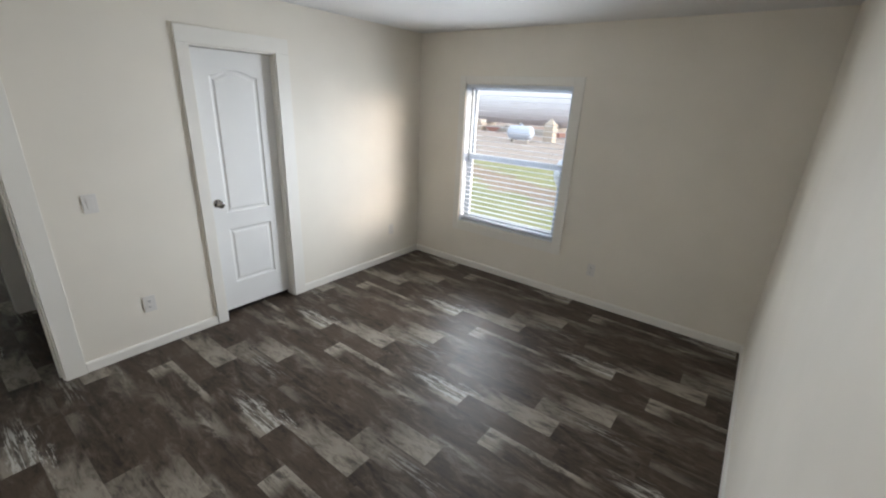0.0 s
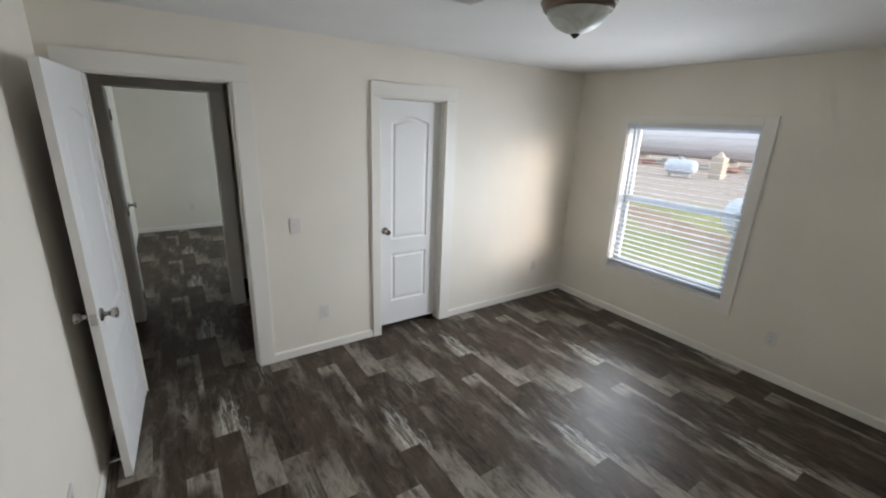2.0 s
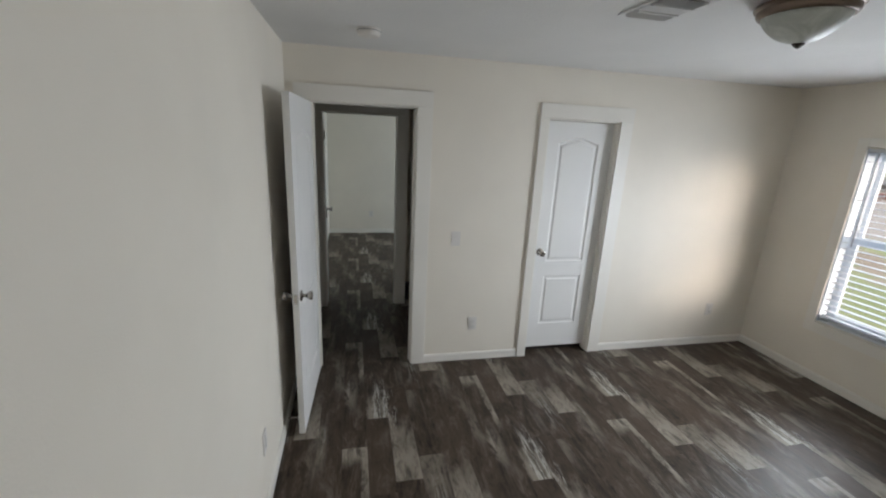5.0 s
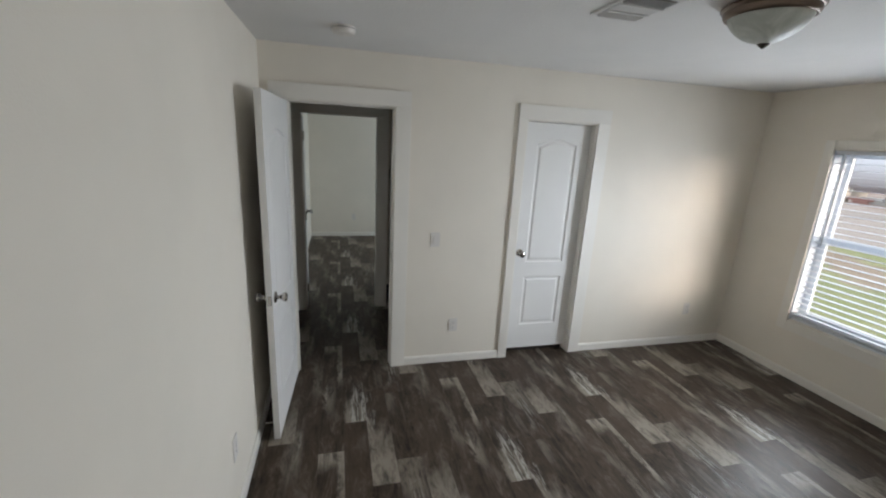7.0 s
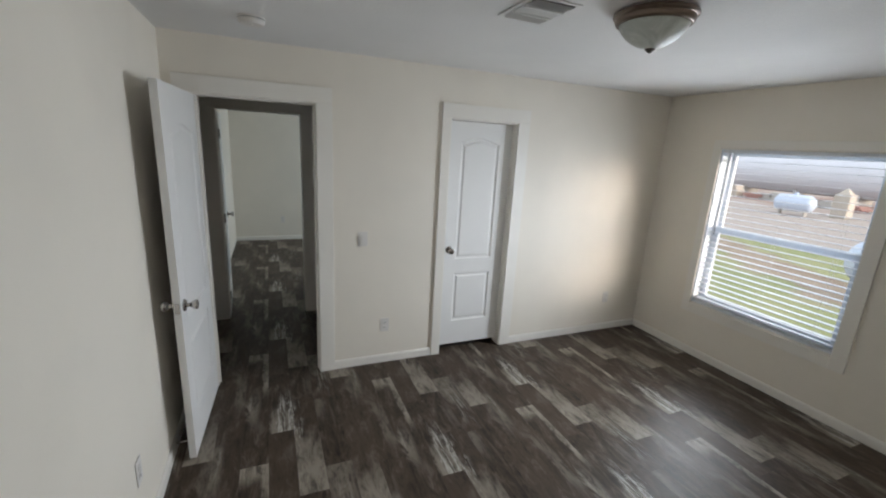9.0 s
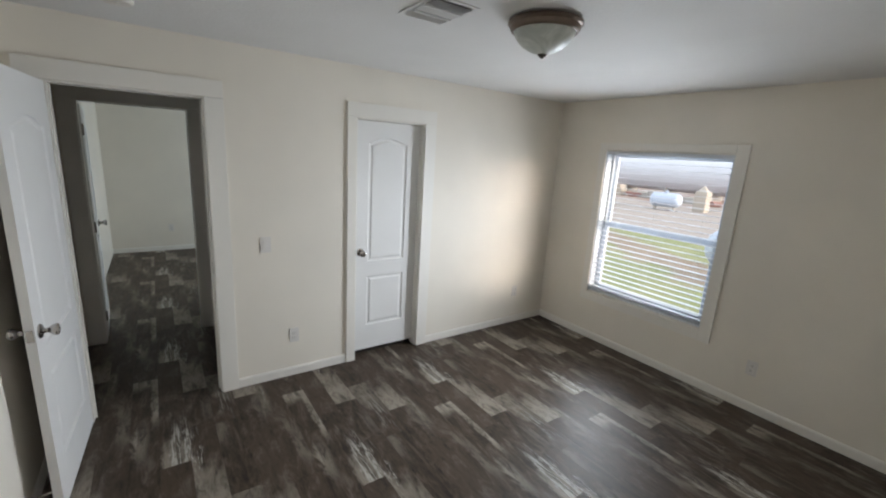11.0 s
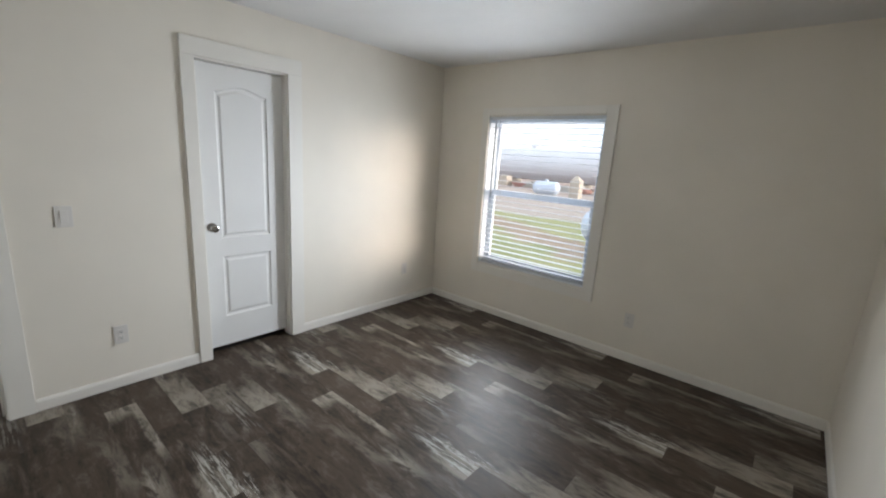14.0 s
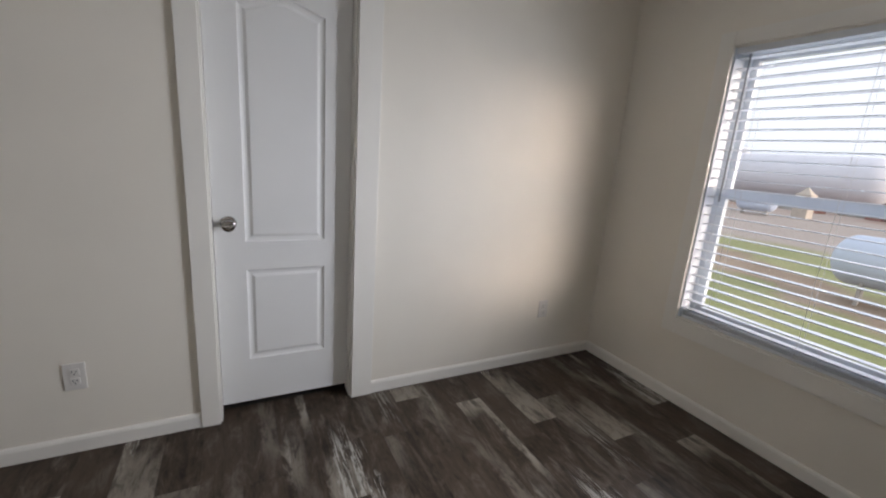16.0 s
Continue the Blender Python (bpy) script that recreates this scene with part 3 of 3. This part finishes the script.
# ---- ceiling lamp ----
LAMP = (1.678, -2.157)
lamp = thing("ceiling_light", (*LAMP, H), "unlit flush ceiling light, bronze ring and alabaster glass bowl", "ceiling light")
part("canopy_ring", lathe([(0, -0.001), (0.130, -0.001), (0.152, -0.005), (0.163, -0.011), (0.165, -0.020), (0.160, -0.026), (0.155, -0.029), (0.154, -0.040), (0.149, -0.049), (0.143, -0.053), (0.136, -0.052), (0.133, -0.03), (0, -0.03)], 64), M_BRONZE, lamp, "stepped brushed bronze ring", True)
bowl = [(0.134, -0.044), (0.136, -0.052), (0.131, -0.065), (0.121, -0.081), (0.106, -0.098), (0.087, -0.114), (0.063, -0.128), (0.036, -0.138), (0.015, -0.143), (0, -0.143)]
part("glass_bowl", lathe(bowl, 64), M_BOWL, lamp, "white alabaster glass bowl", True)
part("finial", lathe([(0, -0.137), (0.018, -0.138), (0.021, -0.141), (0.020, -0.145), (0.013, -0.152), (0.006, -0.158), (0, -0.160)], 24), M_DARKMETAL, lamp, "dark bronze finial", True)

# ---- ceiling register ----
VX0, VX1, VY0, VY1 = 1.315, 1.570, -2.668, -2.478
vent = thing("ceiling_vent", ((VX0 + VX1) / 2, (VY0 + VY1) / 2, H), "white louvred ceiling air register in three bands", "vent")
vx, vy = (VX1 - VX0) / 2, (VY1 - VY0) / 2
# flat sheet on the closed ceiling; the duct's shade is its grey colour
part("backing", box(-vx, vx, -vy, vy, -0.003, -0.001), M_DUCT, vent, "grey sheet coloured as the shaded duct opening")
for a in ((-vx - 0.02, -vx, -vy - 0.02, vy + 0.02), (vx, vx + 0.02, -vy - 0.02, vy + 0.02), (-vx + 0.0005, vx - 0.0005, -vy - 0.02, -vy), (-vx + 0.0005, vx - 0.0005, vy, vy + 0.02)):
    part("frame", box(*a, -0.006, -0.001, 0.002), M_VENT, vent)
for bx in (-vx / 3, vx / 3):
    part("divider", box(bx - 0.006, bx + 0.006, -vy, vy, -0.0165, -0.004, 0.001), M_VENT, vent)
for band, tilt in ((-1, -42), (0, -10), (1, 60)):
    for i in range(7):
        lx = band * vx * 2 / 3 + (i - 3) * vx * 2 / 3 / 7.6
        bm = box(-0.0065, 0.0065, -vy + 0.001, vy - 0.001, -0.0006, 0.0006)
        bmesh.ops.transform(bm, matrix=pose(lx, 0, -0.009, 0, tilt - 25, 0), verts=bm.verts[:])
        part("louvre", bm, M_VENT, vent)

# ---- smoke alarm ----
alarm = thing("smoke_detector", (0.572, -3.715, H), "round white plastic smoke detector on the ceiling", "smoke detector")
part("base", lathe([(0, -0.001), (0.066, -0.001), (0.066, -0.010), (0, -0.010)], 40), M_PLATE, alarm, smooth=True)
part("cover", lathe([(0.060, -0.0105), (0.064, -0.014), (0.063, -0.026), (0.054, -0.036), (0.03, -0.040), (0, -0.041)], 40), M_PLATE, alarm, smooth=True)
part("vent_slot", lathe([(0.0635, -0.0095), (0.0648, -0.0110), (0.0635, -0.0125)], 40), M_SLOT, alarm, "dark vent slot", True)
part("test_button", lathe([(0, -0.0435), (0.010, -0.0430), (0.011, -0.038)], 20, pose(0.02, 0.0, 0)), M_PLATE, alarm, smooth=True)

# ---- outlets and switch ----


def outlet(at, rz, label):
    """Duplex outlet, its face along local -y."""
    e = thing("wall_outlet", at, label, "outlet", "wall outlets", rz=rz)
    part("cover_plate", box(-0.036, 0.036, -0.006, -0.0008, -0.058, 0.058, 0.0025), M_PLATE, e, "white plastic cover plate")
    for dz in (-0.020, 0.020):
        r = part("socket", box(-0.0165, 0.0165, -0.0085, -0.0045, dz - 0.0145, dz + 0.0145, 0.003), M_PLATE, e)
        for sx, sh in ((-0.0065, 0.0045), (0.0065, 0.0036)):
            part("slot", box(sx - 0.0012, sx + 0.0012, -0.0089, -0.0082, dz + 0.003 - sh, dz + 0.003 + sh), M_SLOT, r)
        part("slot", box(-0.0025, 0.0025, -0.0089, -0.0082, dz - 0.0100, dz - 0.0055), M_SLOT, r)
    part("screw", lathe([(0, 0.0006), (0.003, 0.0004), (0.003, 0)], 12, pose(0, -0.006, 0, 90, 0, 0)), M_PLATE, e)
    return e


outlet((0, -2.832, 0.342), 90, "white duplex outlet between the two doors")
outlet((0, -0.455, 0.365), 90, "white duplex outlet near the room corner")
outlet((2.119, 0, 0.342), 0, "white duplex outlet under the window wall")
outlet((1.245, Y0, 0.375), 180, "white duplex outlet behind the door")
outlet((FAR, -3.475, 0.37), 90, "white duplex outlet in the room across the hall")

sw = thing("light_switch", (0, -3.018, 1.080), "white rocker light switch with cover plate", "light switch", rz=90)
part("cover_plate", box(-0.037, 0.037, -0.006, -0.0008, -0.058, 0.058, 0.0025), M_PLATE, sw, "white plastic cover plate")
bm = box(-0.0165, 0.0165, -0.010, -0.0055, -0.033, 0.033, 0.002)
part("rocker", bm, M_PLATE, sw)
for dz in (-0.048, 0.048):
    part("screw", lathe([(0, 0.0006), (0.003, 0.0004), (0.003, 0)], 12, pose(0, -0.006, dz, 90, 0, 0)), M_PLATE, sw)

# spring door stops
for at, direction in (((0.64, Y0 + 0.013, 0.045), (0, 0.06, 0)), ((-2.02, -4.25 + 0.001, 0.05), (0, 0.05, 0))):
    st = thing("spring_door_stop", at, "short spring door stop with white rubber tip", "door stop", "door stops")
    part("spring", rod((0, 0, 0), direction, 0.006, 12), M_NICKEL, st)
    part("tip", rod(direction, Vector(direction) * 1.15, 0.009, 12), M_RUBBER, st)

# ---- outdoors ----
GZ = -0.80
bm = bmesh.new()
N = 48
ring = [bm.verts.new((3000 * math.cos(2 * math.pi * i / N), 3000 * math.sin(2 * math.pi * i / N), GZ)) for i in range(N)]
bm.faces.new(ring)
structure("ground", bm, M_GROUND, "patchy grass yard with reddish dirt tracks", "ground")
bm = box(FAR - 0.1, X1 + 0.1, -6.5, 0.02, GZ - 0.1, -0.36)
structure("foundation_skirt", bm, M_OUTER, "grey skirting under the house", "skirting")


def capsule(r, length, n=40, dome=0.75):
    prof = [(0, 0)]
    for k in range(1, 9):
        a = math.pi / 2 * k / 8
        prof.append((r * math.sin(a), r * dome * (1 - math.cos(a))))
    prof.append((r, length - r * dome))
    for k in range(1, 9):
        a = math.pi / 2 * k / 8
        prof.append((r * math.cos(a) if k < 8 else 0, length - r * dome + r * dome * math.sin(a)))
    return lathe(prof, n)


def gas_tank(name, at, r, length, rz, mat, label, legs=2, dome=0.75):
    """Horizontal round-ended tank on legs; at is the ground under its left end, the tank runs along local x."""
    e = thing(name, at, label, "tank", rz=rz)
    lift = 0.46 if r > 1 else (0.32 if length > 2 else 0.2)
    bm = capsule(r, length, 48, dome)
    bmesh.ops.transform(bm, matrix=pose(0, 0, lift + r, 0, 90, 0), verts=bm.verts[:])
    part("shell", bm, mat, e, smooth=True)
    for k in range(legs):
        lx = length * (0.2 + 0.6 * k / (legs - 1))
        part("leg", box(lx - 0.06 * r, lx + 0.06 * r, -r * 0.6, r * 0.6, 0, lift + r * 0.35), M_CONC, e)
    bm = lathe([(0, 0), (r * 0.27, 0), (r * 0.27, r * 0.22), (r * 0.2, r * 0.3), (0, r * 0.32)], 24, pose(length / 2, 0, lift + 2 * r - r * 0.04))
    part("valve_dome", bm, mat, e, smooth=True)
    bm = lathe([(r * 1.003, -0.01), (r * 1.012, 0), (r * 1.003, 0.01)], 48, pose(length * 0.32, 0, lift + r, 0, 90, 0))
    part("weld_band", bm, mat, e, smooth=True)
    return e


gas_tank("propane_tank", (-1.42, 7.55, GZ), 0.445, 2.5, 12, M_TANK, "white horizontal propane tank on the grass")
gas_tank("propane_tank", (-11.2, 22.5, GZ), 0.45, 1.85, 14, M_TANK, "white propane tank far across the yard")
gas_tank("storage_tank", (-29.0, 36.5, GZ), 1.65, 20.0, 0, M_BIGTANK, "long pale bulk storage tank on concrete saddles", 4, 0.9)


def post(at, h, label, mat=M_TAN, w=0.5):
    e = thing("timber_post", at, label, "post")
    part("upright", box(-w / 2, w / 2, -w / 2, w / 2, 0, h * 0.8, 0.03), mat, e)
    part("cap", lathe([(w * 0.55, 0), (w * 0.3, h * 0.1), (0.02, h * 0.22), (0, h * 0.22)], 4, pose(0, 0, h * 0.8, 0, 0, 45)), mat, e)


post((-9.0, 24.6, GZ), 1.6, "stout tan timber post in the far yard", M_TAN, 0.7)
p = thing("white_pole", (-1.75, 15.2, GZ), "thin white standing pole", "pole")
part("shaft", rod((0, 0, 0), (0, 0, 0.75), 0.05), M_TANK, p)

rnd = random.Random(11)
for i in range(26):
    bx, byy = -24 + i * 0.95 + rnd.uniform(-0.3, 0.3), 31.5 + rnd.uniform(-1.5, 1.0)
    hh = rnd.uniform(0.35, 1.0)
    mat, lab = rnd.choice(((M_RUST, "rusty red scrap pile beside the storage tank"), (M_CONC, "pale concrete block beside the storage tank"), (M_RUST, "rusty red scrap pile beside the storage tank"), (M_TAN, "stack of tan timber beside the storage tank")))
    e = thing("yard_stack", (bx, byy, GZ), lab, "stack", "stacks by the storage tank", rz=rnd.uniform(-20, 20))
    zz = 0.0
    for k in range(rnd.randint(2, 3)):
        ww = rnd.uniform(0.35, 0.75)
        part("slab", box(-ww, ww, -0.4, 0.4, zz, zz + hh / 3, 0.03), mat, e)
        zz += hh / 3 + 0.001

shed = thing("shed", (-12.0, 60.0, GZ), "small far shed with a brown pitched roof", "shed")
part("wall", box(-2.6, 2.6, -2, 2, 0, 2.0), M_CONC, shed)
bm = bmesh.new()
vs = [bm.verts.new(c) for c in ((-2.9, -2.3, 2.0), (2.9, -2.3, 2.0), (2.9, 2.3, 2.0), (-2.9, 2.3, 2.0), (-2.9, 0, 3.0), (2.9, 0, 3.0))]
for f in ((0, 1, 2, 3), (0, 1, 5, 4), (2, 3, 4, 5), (0, 4, 3), (1, 2, 5)):
    bm.faces.new([vs[i] for i in f])
part("roof", bm, M_ROOF, shed)
part("door", box(-0.5, 0.5, -2.05, -2.001, 0, 1.8), M_ROOF, shed)


def tree(at, h, seed):
    r = random.Random(seed)
    e = thing("tree", at, "far dull-green broadleaf tree on the horizon", "tree", "trees on the horizon")
    bm = lathe([(0.035 * h, 0), (0.025 * h, 0.15 * h), (0.016 * h, 0.55 * h), (0, 0.8 * h)], 10)
    for k in range(6):
        a, z = r.uniform(0, 6.28), h * r.uniform(0.25, 0.6)
        tip = (0.3 * h * math.cos(a), 0.3 * h * math.sin(a), z + 0.22 * h)
        limb = rod((0, 0, z), tip, 0.008 * h, 6)
        me = bpy.data.meshes.new("tmp")
        limb.to_mesh(me)
        limb.free()
        bm.from_mesh(me)
        bpy.data.meshes.remove(me)
    part("trunk", bm, M_BARK, e)
    verts, faces = [], []
    clumps = [(r.uniform(-0.33, 0.33) * h, r.uniform(-0.33, 0.33) * h, h * r.uniform(0.35, 0.92), h * r.uniform(0.09, 0.17)) for _ in range(22)]
    for cxx, cyy, czz, cr in clumps:
        for _ in range(70):
            d = Vector((r.gauss(0, 1), r.gauss(0, 1), r.gauss(0, 0.8))).normalized() * cr * r.uniform(0.5, 1.05)
            c = Vector((cxx, cyy, czz)) + d
            s = 0.022 * h
            ax, bx2 = Vector((r.gauss(0, 1), r.gauss(0, 1), r.gauss(0, 1))).normalized() * s, Vector((r.gauss(0, 1), r.gauss(0, 1), r.gauss(0, 1))).normalized() * s
            k = len(verts)
            verts += [c - ax, c + bx2, c + ax, c - bx2]
            faces.append((k, k + 1, k + 2, k + 3))
    me = bpy.data.meshes.new("crown")
    me.from_pydata(verts, [], faces)
    me.materials.append(M_LEAF)
    cr = new("crown", me)
    cr.parent = e


for i in range(13):
    tree((-52 + i * 7.5 + rnd.uniform(-2, 2), 112 + rnd.uniform(-8, 12), GZ), rnd.uniform(4.2, 6.6), 40 + i)

# ---- vinyl plank floor: a printed repeat of six rows, each repeat shifted by half a length ----
PERIOD, ROWS_Y, BAND, SHIFT, Y_REF = 1.333, 6, 6 * PLANK, 0.667, -2.993
KINDS = [
    # row, start, length, material
    (0, 0.255, 1.333, plank_vinyl("plank_pale_tip", 1.333, [(0, 0.11, 0, PLANK, 0.05, 1.0), (0.0, 0.60, 0.112, PLANK, 0.12, 0.85), (0.62, 0.95, 0.02, 0.09, 0.14, 0.5)], [(0.36, 0.50, 0.115, PLANK, 0.06, 0.45), (0.6, 0.9, 0.03, 0.06, 0.1, 0.3)], 0.5, 0.18, 1.3)),
    (1, 0.0, 0.62, plank_vinyl("plank_plain_brown", 0.62, [], [], 0.75, 0.08, 4.1)),
    (1, 0.62, 0.713, plank_vinyl("plank_chalk_end", 0.713, [(0.48, 0.713, 0.02, PLANK, 0.12, 0.7)], [(0.32, 0.713, 0.05, PLANK, 0.14, 0.75)], 0.5, 0.25, 2.2)),
    (2, -0.333, 0.883, plank_vinyl("plank_grey_streak", 0.883, [(0.45, 0.883, 0, PLANK, 0.16, 0.55), (0.68, 0.883, 0, PLANK, 0.08, 0.55), (0.3, 0.883, 0, 0.03, 0.1, 0.6)], [(0.05, 0.48, 0.0, 0.05, 0.10, 0.85)], 0.6, 0.25, 5.7)),
    (2, 0.55, 0.45, plank_vinyl("plank_dark_grain", 0.45, [(0.15, 0.40, 0.09, PLANK, 0.10, 0.25)], [], 0.4, 0.15, 6.4)),
    (3, 0.38, 0.66, plank_vinyl("plank_fine_grey", 0.66, [(0, 0.28, 0, PLANK, 0.16, 0.45)], [(0.22, 0.6, 0.05, 0.11, 0.12, 0.35)], 0.6, 0.25, 7.9)),
    (3, 1.04, 0.673, plank_vinyl("plank_deep_brown", 0.673, [(0.0, 0.22, 0, 0.06, 0.1, 0.3)], [], 0.4, 0.12, 8.3)),
    (4, -0.10, 0.90, plank_vinyl("plank_tan_end", 0.90, [(0.60, 0.90, 0, PLANK, 0.16, 0.55), (0.74, 0.90, 0, PLANK, 0.06, 0.6)], [], 0.75, 0.18, 9.6)),
    (4, 0.80, 0.433, plank_vinyl("plank_umber", 0.433, [(0.05, 0.35, 0.1, PLANK, 0.1, 0.25)], [], 0.45, 0.15, 10.4)),
    (5, 0.45, 1.333, plank_vinyl("plank_flecked_brown", 1.333, [(0.25, 0.60, 0.0, 0.05, 0.14, 0.5), (0.9, 1.2, 0.08, PLANK, 0.14, 0.35)], [(0.3, 0.5, 0.02, 0.05, 0.1, 0.3)], 0.6, 0.18, 11.8)),
]
floor = structure("floor", box(FAR, X1, -6.4, -0.0, -0.06, -0.0065), M_SUB, "dark weathered-wood vinyl plank floor", "floor")
plank_meshes = {}


def plank_piece(kind, a, b, c, d, mat):
    """Plank from a to b along u, c to d across v in the plank's own coordinates, with an eased top edge."""
    key = (kind, round(a, 4), round(b, 4), round(c, 4), round(d, 4))
    if key not in plank_meshes:
        bm = bmesh.new()
        e, dz = 0.0006, 0.0004
        low = [bm.verts.new((p, q, -0.006)) for p, q in ((a, c), (b, c), (b, d), (a, d))]
        mid = [bm.verts.new((p, q, -dz)) for p, q in ((a, c), (b, c), (b, d), (a, d))]
        top = [bm.verts.new((p, q, 0)) for p, q in ((a + e, c + e), (b - e, c + e), (b - e, d - e), (a + e, d - e))]
        bm.faces.new(top)
        for r0, r1 in ((low, mid), (mid, top)):
            for i in range(4):
                bm.faces.new((r0[i], r0[(i + 1) % 4], r1[(i + 1) % 4], r1[i]))
        me = bpy.data.meshes.new("plank")
        bm.to_mesh(me)
        bm.free()
        me.materials.append(mat)
        plank_meshes[key] = me
    ob = new("plank", plank_meshes[key])
    ob.parent = floor
    return ob


def lay(rx0, rx1, ry0, ry1):
    for n in range(-3, 5):
        for kind, (row, start, length, mat) in enumerate(KINDS):
            y = Y_REF + n * BAND + row * PLANK
            c, d = max(0.0, ry0 - y), min(PLANK, ry1 - y)
            if d - c < 0.004:
                continue
            for k in range(-8, 6):
                x = start + n * SHIFT + k * PERIOD
                a, b = max(0.0, rx0 - x), min(length, rx1 - x)
                if b - a < 0.004:
                    continue
                plank_piece(kind, a, b, c, d, mat).location = (x, y, 0)


lay(0.0, X1, Y0, 0.0)
lay(-HW, 0.0, D1[0], D1[1])
lay(-HW, 0.0, D2[0], D2[1])
lay(HX - HW, -HW, D3[1], -2.75)
lay(HX, -HW, -4.6, D3[1])
lay(HX - HW, HX, D3[0], D3[1])
lay(FAR, HX - HW, -4.25, -3.27)
lay(FAR, -2.05, -3.27, -2.6)
